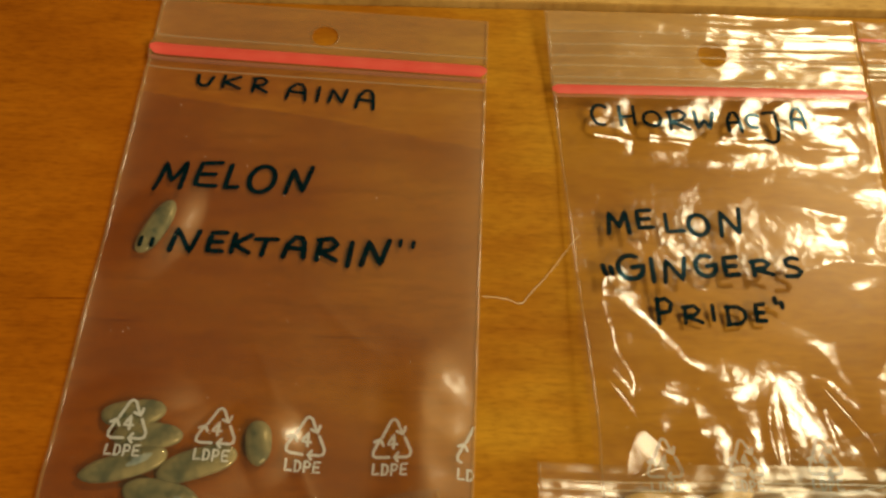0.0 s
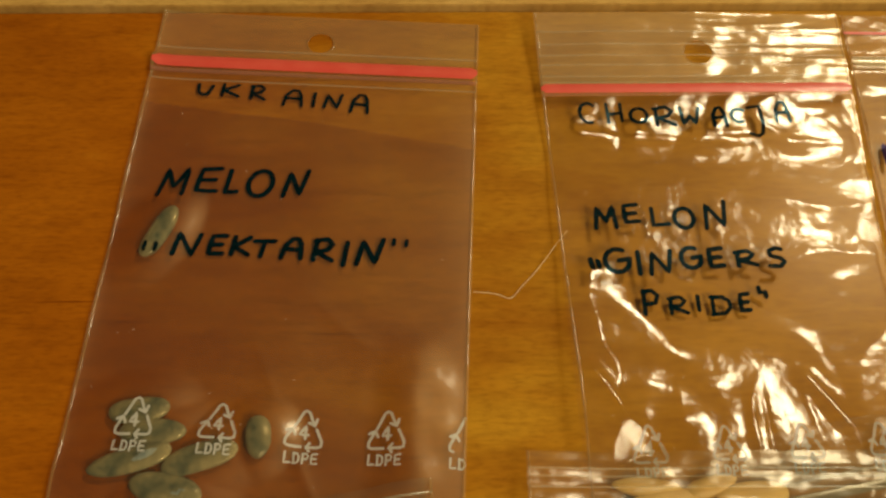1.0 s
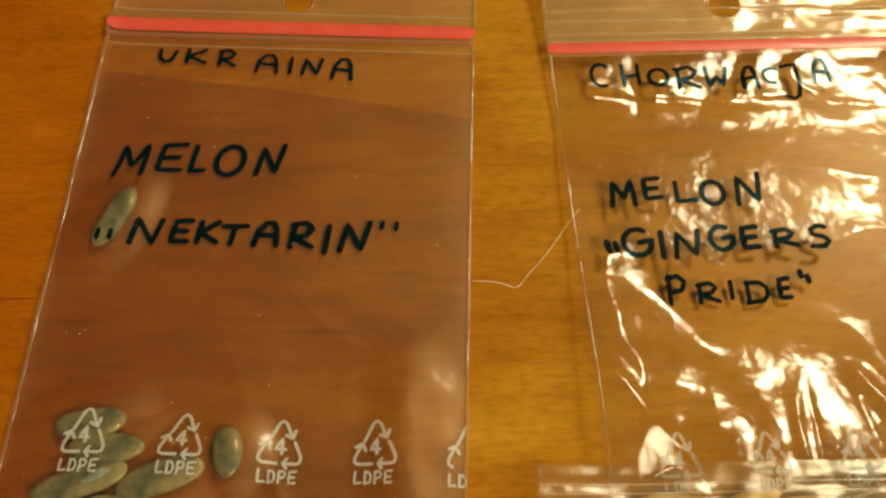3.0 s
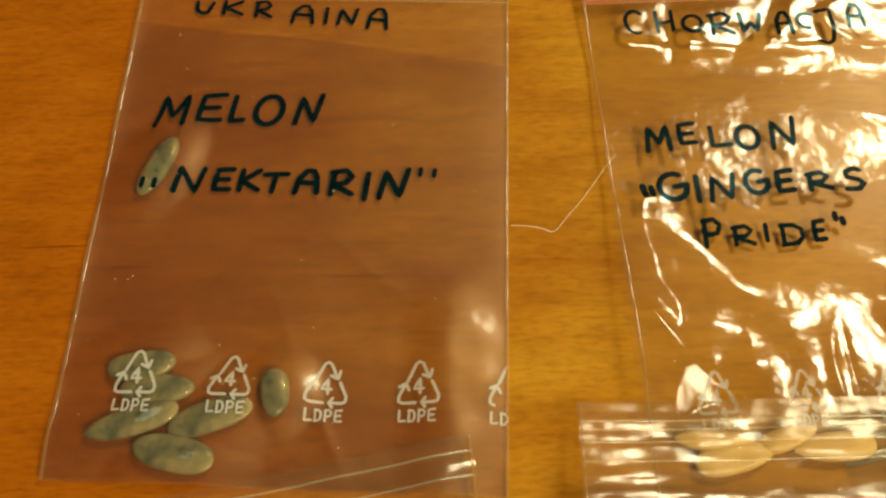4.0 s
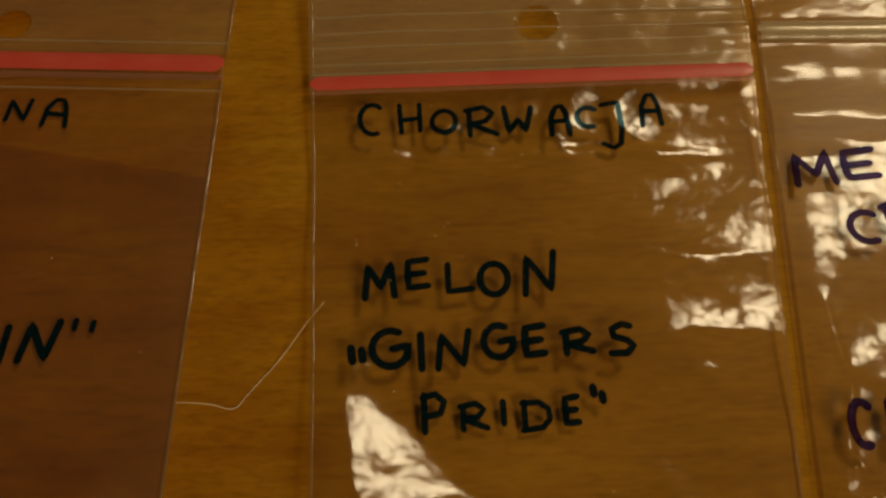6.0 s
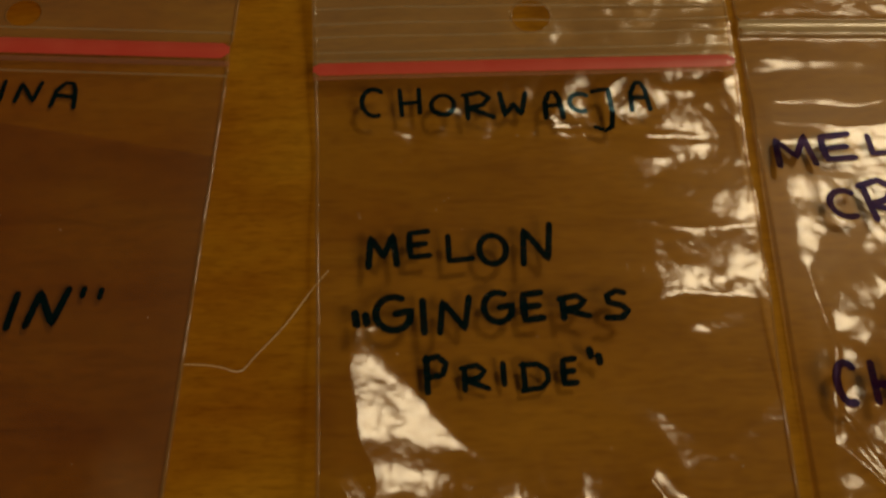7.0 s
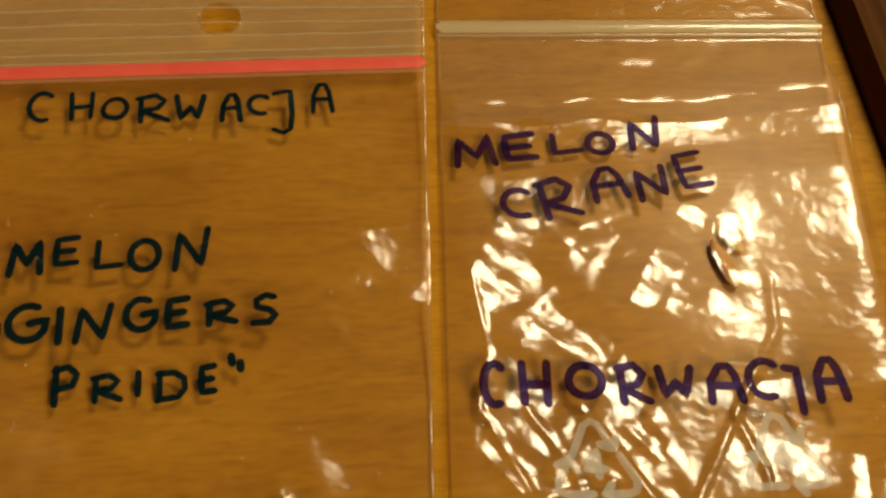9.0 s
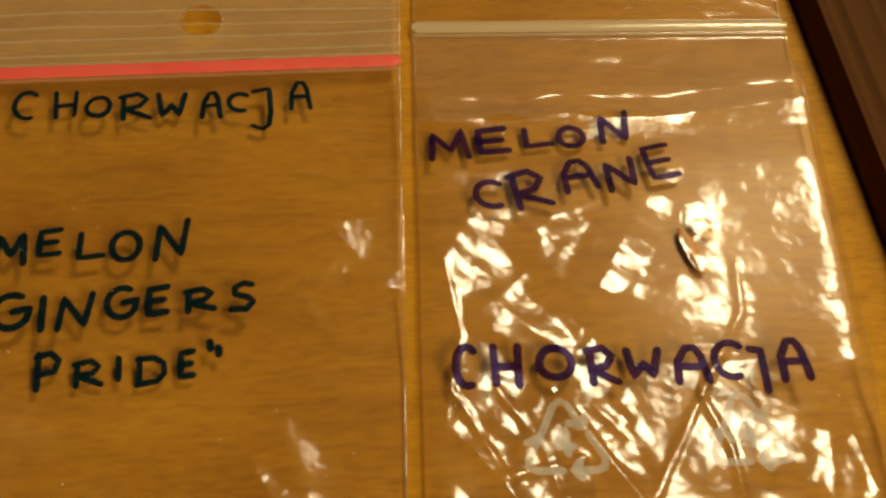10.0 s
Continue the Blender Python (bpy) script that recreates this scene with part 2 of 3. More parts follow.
def crease(a, b, line, high, wide):
    """A sharp ridge of the film along a broken line."""
    near = np.full(np.shape(a), 99.0)
    for (p, q), (r, s) in zip(line[:-1], line[1:]):
        k = np.clip(((a - p) * (r - p) + (b - q) * (s - q)) / ((r - p) ** 2 + (s - q) ** 2), 0, 1)
        near = np.minimum(near, np.hypot(a - p - k * (r - p), b - q - k * (s - q)))
    return high * np.clip(1 - near / wide, 0, 1) ** 1.5


def rise(a, b, x):
    s = np.clip((np.asarray(x, float) - a) / (b - a), 0, 1)
    return s * s * (3 - 2 * s)


def hump(x, y, cx, cy, rx, ry, turn=0.0):
    c, s = math.cos(turn), math.sin(turn)
    u, v = ((x - cx) * c + (y - cy) * s) / rx, (-(x - cx) * s + (y - cy) * c) / ry
    return np.exp(-(u * u + v * v))


class Sheet:
    """A bag's outline as four corners in millimetres, with the height of its upper film in its own (across, down) millimetres."""

    def __init__(self, tl, tr, br, bl, height, wide=70.0, tall=113.0):
        self.c = [np.array(p, float) for p in (tl, tr, br, bl)]
        self.wide, self.tall, self.height = wide, tall, height

    def place(self, a, b):
        u, v = np.asarray(a, float) / self.wide, np.asarray(b, float) / self.tall
        tl, tr, br, bl = self.c
        return [tl[i] * (1 - u) * (1 - v) + tr[i] * u * (1 - v) + br[i] * u * v + bl[i] * (1 - u) * v for i in (0, 1)]

    def inside(self, x, y):
        x, y = np.asarray(x, float), np.asarray(y, float)
        a, b = (x - self.c[0][0]), (self.c[0][1] - y)
        for _ in range(8):
            px, py = self.place(a, b)
            a, b = a + (x - px), b - (y - py)
        return a, b

    def top(self, x, y):
        a, b = self.inside(x, y)
        return self.height(a, b)

    def spread(self, x, y, far=14.0):
        """The height, fading to the board outside the outline."""
        a, b = self.inside(x, y)
        ca, cb = np.clip(a, 0, self.wide), np.clip(b, 0, self.tall)
        return self.height(ca, cb) * (1 - rise(0, far, np.hypot(a - ca, b - cb)))


def sheet_mesh(name, sheet, height, material, step, hole=None, upper=None):
    """A film over the outline of a bag; hole: (across, down, radius) of the punched hanging hole."""
    nu, nv = int(sheet.wide / step) + 1, int(sheet.tall / step) + 1
    a, b = np.meshgrid(np.linspace(0, sheet.wide, nu), np.linspace(0, sheet.tall, nv))
    if hole:
        r = np.hypot(a - hole[0], b - hole[1]) + 1e-9
        near = (r < hole[2] + step * 0.75) & (r > hole[2] - step * 0.75)
        a, b = np.where(near, hole[0] + (a - hole[0]) / r * hole[2], a), np.where(near, hole[1] + (b - hole[1]) / r * hole[2], b)
        gone = (r < hole[2] - step * 0.75).ravel()
    x, y = sheet.place(a, b)
    z = height(a, b, x, y)
    verts = np.stack([x, y, z], -1).reshape(-1, 3) / 1000
    i = (np.arange(nv - 1)[:, None] * nu + np.arange(nu - 1)[None, :]).ravel()
    faces = np.stack([i, i + nu, i + nu + 1, i + 1], -1)
    if hole:
        faces = faces[~gone[faces].any(axis=1)]
    me = mesh_of(name, verts.tolist(), faces.tolist(), material)
    if upper:
        fa, fb = a.ravel()[faces[:, 0]], b.ravel()[faces[:, 0]]
        slot = np.zeros(len(faces), np.int32)
        for n, (m, limit) in enumerate(upper):
            me.materials.append(m)
            slot[fb + 0.04 * fa < limit + 1.2 * waves(fa / 7, 0.4, 77 + n)] = n + 1
        me.polygons.foreach_set("material_index", slot)
    return me


def strip_mesh(name, lines, width, top, material, lift=-0.12, round_top=0.0, step=0.5):
    """Strokes laid on a film: each a line of (x, y) in millimetres, widened and draped over the height that top() gives."""
    verts, faces = [], []
    for n, line in enumerate(lines):
        pts = []
        for p, q in zip(line[:-1], line[1:]):
            k = max(1, int(math.dist(p, q) / step))
            pts += [(p[0] + (q[0] - p[0]) * j / k, p[1] + (q[1] - p[1]) * j / k) for j in range(k)]
        pts.append(line[-1])
        p = np.array(pts)
        d = np.gradient(p, axis=0)
        d /= np.linalg.norm(d, axis=1)[:, None] + 1e-9
        ends = np.array([p[0] - d[0] * width * 0.42, *p, p[-1] + d[-1] * width * 0.42])
        d = np.array([d[0], *d, d[-1]])
        side = np.stack([-d[:, 1], d[:, 0]], -1)
        w = np.full(len(ends), width / 2)
        w[0] = w[-1] = width * 0.22
        rows = []
        for f, up in ((-1, 0), (-0.55, 0.8), (0.55, 0.8), (1, 0)):
            q = ends + side * (w * f)[:, None]
            rows.append(np.c_[q, top(q[:, 0], q[:, 1]) + lift + n * 0.008 + up * round_top])
        s = len(verts)
        m = len(ends)
        verts += (np.concatenate(rows) / 1000).tolist()
        for r in range(3):
            for j in range(m - 1):
                faces.append((s + r * m + j, s + r * m + j + 1, s + (r + 1) * m + j + 1, s + (r + 1) * m + j))
    return mesh_of(name, verts, faces, material)


def arc(cx, cy, rx, ry, a0, a1, n=12):
    return [(cx + rx * math.cos(math.radians(a0 + (a1 - a0) * i / n)), cy + ry * math.sin(math.radians(a0 + (a1 - a0) * i / n))) for i in range(n + 1)]


# Hand-drawn capitals as pen strokes in a box one wide and one high, centred at x = 0.
GLYPHS = {
    "A": [[(-0.5, 0), (-0.42, 0.6), (-0.1, 0.95), (0.2, 0.95), (0.38, 0.7), (0.5, 0)], [(-0.42, 0.45), (0.44, 0.42)]],
    "C": [arc(0.08, 0.5, 0.55, 0.5, 50, 290)],
    "D": [[(-0.42, 1), (-0.42, 0.02)], [(-0.5, 0.95), (0.1, 0.95), (0.42, 0.72), (0.45, 0.35), (0.2, 0.08), (-0.5, 0.02)]],
    "E": [[(0.5, 1), (-0.4, 0.95), (-0.46, 0.5), (-0.42, 0.04), (0.5, 0.06)], [(-0.42, 0.5), (0.34, 0.52)]],
    "G": [arc(0.0, 0.5, 0.5, 0.5, 60, 330), [(0.05, 0.48), (0.5, 0.56), (0.42, 0.2)]],
    "H": [[(-0.45, 1), (-0.42, 0)], [(0.45, 1), (0.42, 0)], [(-0.42, 0.46), (0.42, 0.5)]],
    "I": [[(0.05, 1), (-0.05, 0)]],
    "J": [[(-0.35, 1), (0.4, 1), (0.42, 0.4), (0.3, 0.08), (0.0, 0), (-0.45, 0.12)]],
    "K": [[(-0.45, 1), (-0.45, 0)], [(0.42, 1), (-0.4, 0.45), (0.5, 0.02)]],
    "L": [[(-0.4, 1), (-0.44, 0.06), (0.5, 0.1)]],
    "M": [[(-0.5, 0), (-0.36, 0.95), (0.05, 0.3), (0.42, 1), (0.5, 0)]],
    "N": [[(-0.5, 0), (-0.36, 0.9), (0.3, 0.08), (0.5, 1)]],
    "O": [arc(0, 0.5, 0.5, 0.5, 80, 440, 18)],
    "P": [[(-0.42, 1), (-0.44, 0)], [(-0.5, 0.92), (0.1, 1), (0.48, 0.78), (0.3, 0.48), (-0.42, 0.4)]],
    "R": [[(-0.38, 0.9), (-0.4, 0)], [(-0.5, 0.9), (0.1, 1), (0.4, 0.75), (0.15, 0.48), (-0.36, 0.4), (0.5, 0.02)]],
    "S": [[(0.45, 0.9), (0.1, 1), (-0.35, 0.85), (-0.3, 0.6), (0.25, 0.45), (0.5, 0.25), (0.2, 0.03), (-0.5, 0.05)]],
    "T": [[(-0.5, 0.93), (0.5, 0.98)], [(0.0, 0.95), (-0.05, 0)]],
    "U": [[(-0.5, 1), (-0.42, 0.3), (-0.1, 0.03), (0.25, 0.15), (0.5, 0.95)]],
    "W": [[(-0.5, 1), (-0.38, 0.05), (0.0, 0.5), (0.25, 0.05), (0.5, 0.95)]],
    "4": [[(0.15, 0), (0.15, 1), (-0.5, 0.3), (0.5, 0.3)]],
    "7": [[(-0.5, 0.95), (0.4, 0.9), (0.3, 0.5), (0.2, 0)]],
    "'": [[(0.0, 1), (0.0, 0)]],
}


def write(bag, sheet, text, boxes, ink, width, turn=0.0, lean=0.0, lift=0.05):
    """One word in pen; boxes: for each letter the middle of its foot, its width and height in millimetres."""
    c, s = math.cos(math.radians(turn)), math.sin(math.radians(turn))
    for ch, (x, y, w, h) in zip(text, boxes):
        lines = []
        for stroke in GLYPHS[ch]:
            pen = [((px * (w - width * 0.8) + (py - 0.5) * lean * h), width * 0.4 + py * (h - width * 0.8)) for px, py in stroke]
            lines.append([(x + px * c - py * s, y + px * s + py * c) for px, py in pen])
        nm = "quotation_mark" if ch == "'" else "letter"
        part(nm, strip_mesh(nm, lines, width * random.uniform(0.92, 1.08), sheet.top, ink, lift), bag)


def recycling_mark(bag, sheet, x, y, w, h, turn, ink, text=True, pen=0.5):
    """A triangle of three bent arrows round a 4, with LDPE below it."""
    c, s = math.cos(math.radians(turn)), math.sin(math.radians(turn))

    def put(line):
        pts = [(x + px * w * c - py * h * s, y + px * w * s + py * h * c) for px, py in line]
        return [p for p in pts if sheet.inside(*p)[0] < sheet.wide - 0.3]

    lines = [put([(-0.26, 0.52), (-0.08, 0.92), (0.0, 0.97), (0.08, 0.92), (0.22, 0.62)]),
             put([(0.30, 0.50), (0.46, 0.18), (0.44, 0.06), (0.36, 0.03), (0.10, 0.03)]),
             put([(-0.06, 0.03), (-0.36, 0.03), (-0.45, 0.07), (-0.45, 0.18), (-0.32, 0.44)]),
             put([(0.08, 0.66), (0.25, 0.58), (0.29, 0.76)]), put([(0.16, 0.14), (0.07, 0.03), (0.16, -0.07)]),
             put([(-0.45, 0.40), (-0.30, 0.48), (-0.22, 0.32)])]
    lines += [put([(px * 0.22 + 0.0, 0.24 + py * 0.34) for px, py in st]) for st in GLYPHS["4"]]
    lines = [k for k in lines if len(k) > 1]
    mark = part("recycling_mark", strip_mesh("recycling_mark", lines, pen, sheet.top, ink, 0.05), bag, "white recycling triangle with a 4")
    if text:
        lines = []
        for i, ch in enumerate("LDPE"):
            lines += [put([(px * 0.15 - 0.36 + i * 0.225, -0.39 + py * 0.26) for px, py in st]) for st in GLYPHS[ch]]
        lines = [k for k in lines if len(k) > 1]
        part("print", strip_mesh("print", lines, pen * 0.78, sheet.top, ink, 0.05), mark, "white LDPE lettering")
    return mark


def seed_mesh(name, length, width, thick, material, point=0.35, bend=0.0):
    """A flat melon seed: rounded at one end, pointed at the other, with a raised rim."""
    verts, faces, n, m = [], [], 22, 18
    for i in range(n + 1):
        s = (1 - math.cos(math.pi * i / n)) / 2
        r = max(0.0, 1 - abs(2 * s ** (1 + point) - 1) ** 2.8) ** 0.5
        for j in range(m):
            t = 2 * math.pi * j / m
            rim = 1 + 0.10 * abs(math.cos(t)) ** 6
            verts.append(((s - 0.5) * length, width / 2 * r * math.cos(t) + bend * length * (s - 0.5) ** 2, thick / 2 * r * math.sin(t) * rim * (1 - 0.12 * math.sin(9 * s + j))))
    for i in range(n):
        for j in range(m):
            faces.append((i * m + j, i * m + (j + 1) % m, (i + 1) * m + (j + 1) % m, (i + 1) * m + j))
    return mesh_of(name, [[v / 1000 for v in p] for p in verts], faces, material)


def seed(p, q, width, thick, z, material, label, group, point=0.35, tilt=0.0, bend=0.0):
    length = math.dist(p, q)
    ob = new("melon_seed", seed_mesh("melon_seed", length, width, thick, material, point, bend))
    ob.matrix_world = pose((p[0] + q[0]) / 2000, (p[1] + q[1]) / 2000, z / 1000, tilt, 0, math.degrees(math.atan2(q[1] - p[1], q[0] - p[0])))
    return tagged(ob, label, "seed", group)


# ---- the room ----
tagged(new("floor", slab("floor", -1.6, 1.6, -1.6, 1.6, -0.05, -0.012, FLOOR)), "dark brown wooden surface under the drawer", "floor", kind="structure")
tagged(new("ceiling", slab("ceiling", -1.6, 1.6, -1.6, 1.6, 2.0, 2.05, PLASTER)), "plain warm plaster ceiling", "ceiling", kind="structure")
for nm, b in (("wall_north", (-1.6, 1.6, 1.6, 1.65)), ("wall_south", (-1.6, 1.6, -1.65, -1.6)), ("wall_east", (1.6, 1.65, -1.6, 1.6)), ("wall_west", (-1.65, -1.6, -1.6, 1.6))):
    tagged(new(nm, slab(nm, *b, -0.05, 2.05, PLASTER)), "plain warm plaster wall", "wall", kind="structure")

# ---- the drawer ----
drawer = tagged(new("drawer"), "shallow varnished wooden drawer holding bags of seeds", "drawer")
part("bottom_panel", slab("bottom_panel", -0.42, -0.0004, -0.36, -0.0016, -0.006, 0.0, WOOD_BOARD), drawer, "orange-brown varnished wooden board")
part("back_rail", slab("back_rail", -0.42, 0.0, 0.0, 0.03, -0.012, 0.001, WOOD_BACK, 0.0006), drawer, "pale yellow wooden rail")
part("side_panel", slab("side_panel", 0.0, 0.05, -0.36, 0.03, -0.012, 0.006, WOOD_SIDE, 0.0045), drawer, "dark brown wooden side, its shade put into the colour")
part("side_panel", slab("side_panel", -0.434, -0.42, -0.36, 0.03, -0.012, 0.026, WOOD_SIDE, 0.001), drawer, "dark brown wooden side, its shade put into the colour")
part("front_panel", slab("front_panel", -0.434, 0.05, -0.376, -0.36, -0.012, 0.026, WOOD_SIDE, 0.001), drawer, "dark brown wooden front")
part("runner", slab("runner", -0.42, 0.0, -0.36, 0.0, -0.0118, -0.0062, WOOD_SIDE), drawer)


# ---- the bags ----
def edges(a, b, wide, tall, soft=5.0):
    return (1 - np.exp(-np.maximum(0, np.minimum(a, wide - a)) / soft)) * (1 - np.exp(-np.maximum(0, tall - b) / soft))


SEEDS_ONE = [((-202.7, -96.0), (-213.4, -97.2), 4.4), ((-199.3, -100.4), (-211.0, -100.5), 4.3), ((-215.4, -107.7), (-201.4, -103.6), 4.3),
             ((-202.9, -107.1), (-190.2, -103.0), 4.8), ((-207.9, -109.3), (-195.4, -112.2), 5.2), ((-186.5, -105.4), (-187.2, -97.6), 4.2), ((-207.2, -54.0), (-212.1, -65.5), 4.0)]
SEEDS_TWO = [((-112.1, -112.3), (-124.1, -114.6), 4.7), ((-126.7, -110.2), (-114.7, -111.6), 3.6), ((-105.4, -109.2), (-114.4, -112.1), 3.6), ((-109.4, -112.4), (-97.1, -111.8), 4.6)]


def over_seeds(x, y, seeds, high, loose=1.0):
    z = np.zeros(np.shape(x))
    for p, q, w in seeds:
        turn = math.atan2(q[1] - p[1], q[0] - p[0])
        z = np.maximum(z, high * np.tanh(1.8 * hump(x, y, (p[0] + q[0]) / 2, (p[1] + q[1]) / 2, math.dist(p, q) * 0.85 * loose, w * 1.5 * loose, turn)) / 0.946)
    return z


def zip_ridge(b, at, high=0.9, wide=1.6):
    return high * np.exp(-((b - at) / wide) ** 4)


THREE_CREASES = (((47, 62), (46.6, 70), (39, 81.6), (34.8, 88.4), (30, 96), (27, 106)), ((39, 82), (41.6, 89.5), (42, 96)), ((40, 53), (39, 58), (41, 63)), ((4, 60), (6, 72), (3, 86)), ((4.6, 80), (11.6, 92.5)), ((10.8, 79.7), (16.4, 88.4), (18, 94)), ((18, 80), (22, 86)), ((9.4, 92.4), (21.6, 90)), ((58, 82), (60, 96)))


def height_one(a, b):
    x, y = one.place(a, b)
    e = edges(a, b, 70, 113)
    z = 0.35 + e * rise(17, 30, b) * (0.35 + 0.25 * waves(a / 24, b / 30, 3) + 0.08 * waves(a / 9, b / 14, 4))
    z = z + e * 0.5 * ridges((a - b * 0.5) / 22 + 3.3, (b + a * 0.6) / 60, 8) ** 6 * rise(62, 95, b) * rise(25, 45, a)
    z = z + (1.6 * (1 - slide((a - 61) / 8)) * rise(52, 61, a) + 0.35 * folds(a / 9, b / 12, 9)) * rise(74, 90, b) * rise(46, 58, a)
    z = z + zip_ridge(b, 15.0, 1.1, 2.2) + 0.5 * zip_ridge(b, 21.5, 0.5, 2.5)
    return np.maximum(z, over_seeds(x, y, SEEDS_ONE, 2.15, 0.85) + 0.1) + (0.8 + 0.3 * waves(0.5, b / 7, 6)) * np.exp(-np.maximum(a, 0) / 2.0)


def height_two(a, b):
    x, y = two.place(a, b)
    e = edges(a, b, 67, 117)
    # down from the thick zip, up again to the puffed middle with the words, which falls at the far side
    z = 2.25 + 0.10 * np.clip(17 - b, 0, 15) * (1 - 0.8 * rise(24, 66, a)) - 0.085 * np.clip(b - 22, 0, 14) + 1.3 * rise(35, 53, b)
    z = z + rise(44, 52, b) * (0.035 * np.clip(a - 28, 0, 20) - 0.02 * np.clip(a, 0, 14) - 0.075 * np.clip(a - 50, 0, 17))
    z = z - 2.0 * rise(62, 86, b) * rise(2, 14, a) - 0.35 * (z - 0.6) * rise(102, 114, b)
    # above the foot a steep flank runs down from the raised side seam
    crest = 3.0 + 0.09 * np.clip(b - 70, 0, 20)
    flank = np.minimum(crest, crest + 0.6 - 0.27 * (a - 4 - 2.5 * waves(b / 8, 0.5, 26))) - 6 * (1 - rise(58, 68, b + 0.2 * a)) - 3 * rise(96, 108, b)
    z = np.logaddexp(z * 5, flank * 5) / 5
    z = z + e * (0.15 * waves(a / 15, b / 19, 12) + 0.05 * waves(a / 6, b / 8, 13) + 0.025 * waves(a / 2.5, b / 3, 28)) * rise(20, 30, b)
    # lopsided buckles below the zip
    w = b + 1.2 * waves(a / 9, 0.5, 15) - 0.03 * a
    u = np.mod(a / 15 + 0.4 * waves(a / 12, b / 9, 14) + b / 45, 1.0)
    buckle = np.where(u < 0.70, 1 - u / 0.70, (u - 0.70) / 0.30) * (0.8 + 0.35 * waves(a / 10, b / 7, 44))
    band = rise(21, 26, b) * (1 - 0.6 * (1 - rise(26, 30, b)) * (1 - rise(20, 30, a))) * (1 - rise(33, 38, w)) * rise(0, 5, a)
    z = z + (1.3 * buckle * (1 - 0.5 * rise(28, 42, a)) + 0.3 * folds(a / 8, b / 9, 24) + 0.12 * waves(a / 4, b / 3, 45)) * band
    z = z + 0.4 * (0.75 + 0.25 * waves(a / 14, 33.0, 22)) * rise(31.2, 33, w) * (1 - np.clip((w - 33) / 6, 0, 1)) * rise(0, 7, a) * rise(0, 9, 67 - a)
    # horseshoe fold round the filled foot
    rho = np.hypot((a - 33 - 2 * waves(b / 14, 0.3, 16)) / 22, (b - 106) / 31)
    z = z + e * 0.45 * np.exp(-((rho - 0.98) / 0.10) ** 2) * rise(70, 84, b) * rise(34, 42, a)
    foot = rise(80, 101, b - 0.02 * np.clip(np.abs(a - 34) - 6, 0, 22) ** 2) * rise(12, 22, a)
    z = z + e * foot * (3.5 * (1 - slide((a - 23) / 22)) + 0.07 * np.clip(b - 90, 0, 14) + 0.4 * folds(a / 9, b / 11, 18) + 0.4 * waves(a / 5, b / 9, 30) + 0.35 * ridges(a / 7, b / 26, 17) ** 3)
    z = z + e * (0.45 * folds(a / 12, b / 13, 19, 3) + 0.2 * folds(a / 6, b / 5, 27)) * rise(44, 54, a) * rise(47, 53, b) * (1 - 0.8 * rise(66, 74, b))
    z = z + crease(a, b, ((3, 88), (9, 97), (17, 103)), 0.8, 3.0) + crease(a, b, ((46, 88), (53, 98), (55, 108)), 0.8, 3.2)
    z = z + crease(a, b, ((44, 49), (54, 52), (66, 51)), 0.4, 5.0) + crease(a, b, ((42, 66), (54, 62), (66, 63)), 0.4, 5.0)
    # ribbed and buckled header
    z = z + 0.18 * ridges(a / 30, b / 1.6, 20) ** 2 * (1 - rise(15, 18, b))
    z = z + 0.2 * folds(a / 6, b / 6, 21) * (1 - rise(15, 19, b)) * rise(30, 40, a) + 0.3 * folds(a / 12, b / 9, 25) * (1 - rise(15, 19, b))
    return np.maximum(np.maximum(z, 0.25), over_seeds(x, y, SEEDS_TWO, 2.4) + 0.1)


def height_three(a, b):
    e = edges(a, b, 64, 112, 1.5)
    z = 0.4 + e * (0.5 + 0.3 * waves(a / 13, b / 9, 31)) * rise(16, 22, b)
    w = b + a * 0.04 + 0.8 * waves(a / 8, 0.2, 32)
    z = z + 1.0 * rise(23, 31.5, w) * (1 - np.clip((w - 31.5) / 3.0, 0, 1)) * e
    z = z + 1.1 * (1 - slide(a / 14)) * rise(27, 30, b) * (1 - rise(34, 37, b)) * rise(0, 3, a)
    z = z + e * 0.30 * folds(a / 9, b / 7, 39) * rise(17, 22, b) * (1 - rise(32, 37, b))
    k = e * rise(37, 45, b)
    # lifts towards the drawer side and towards the foot, crumpled in patches with calm film between
    z = z + k * (0.4 + (1.2 * (1 - slide(a / 15)) + 0.03 * np.clip(a - 17, 0, 29)) * (1 - rise(78, 88, b)) + 0.11 * np.clip(b - 77, 0, 20))
    z = z + 2.2 * slide((a - 46) / 17) * rise(20, 28, b) * (1 - rise(78, 88, b))
    busy = rise(-0.25, 0.35, waves(a / 13 + 0.3, b / 15, 40) + 0.5 * rise(80, 90, b) + 0.35 * (1 - rise(10, 22, a))) * (1 - rise(38, 48, a) * (1 - rise(74, 84, b)))
    z = z + k * (0.12 * folds(a / 17, b / 19, 33) + busy * (0.9 * folds(a / 10, b / 11, 34) + 0.2 * folds(a / 4.5, b / 4, 38) + 0.15 * waves(a / 5, b / 4, 35)))
    # long creases that run down from the words
    for line in THREE_CREASES:
        z = z + crease(a, b, line, 0.22, 1.1) * e
    z = z + k * 0.7 * ridges((a - b * 0.62) / 9, (b + a) / 60, 36) ** 3 * rise(80, 90, b) * (1 - rise(24, 34, a))
    z = z + k * 0.3 * ridges((a - b * 0.45) / 6, (b + a) / 60, 37) ** 2 * rise(76, 86, b) * rise(42, 50, a)
    return np.maximum(z, 0.3) + zip_ridge(b, 14.2, 0.9)


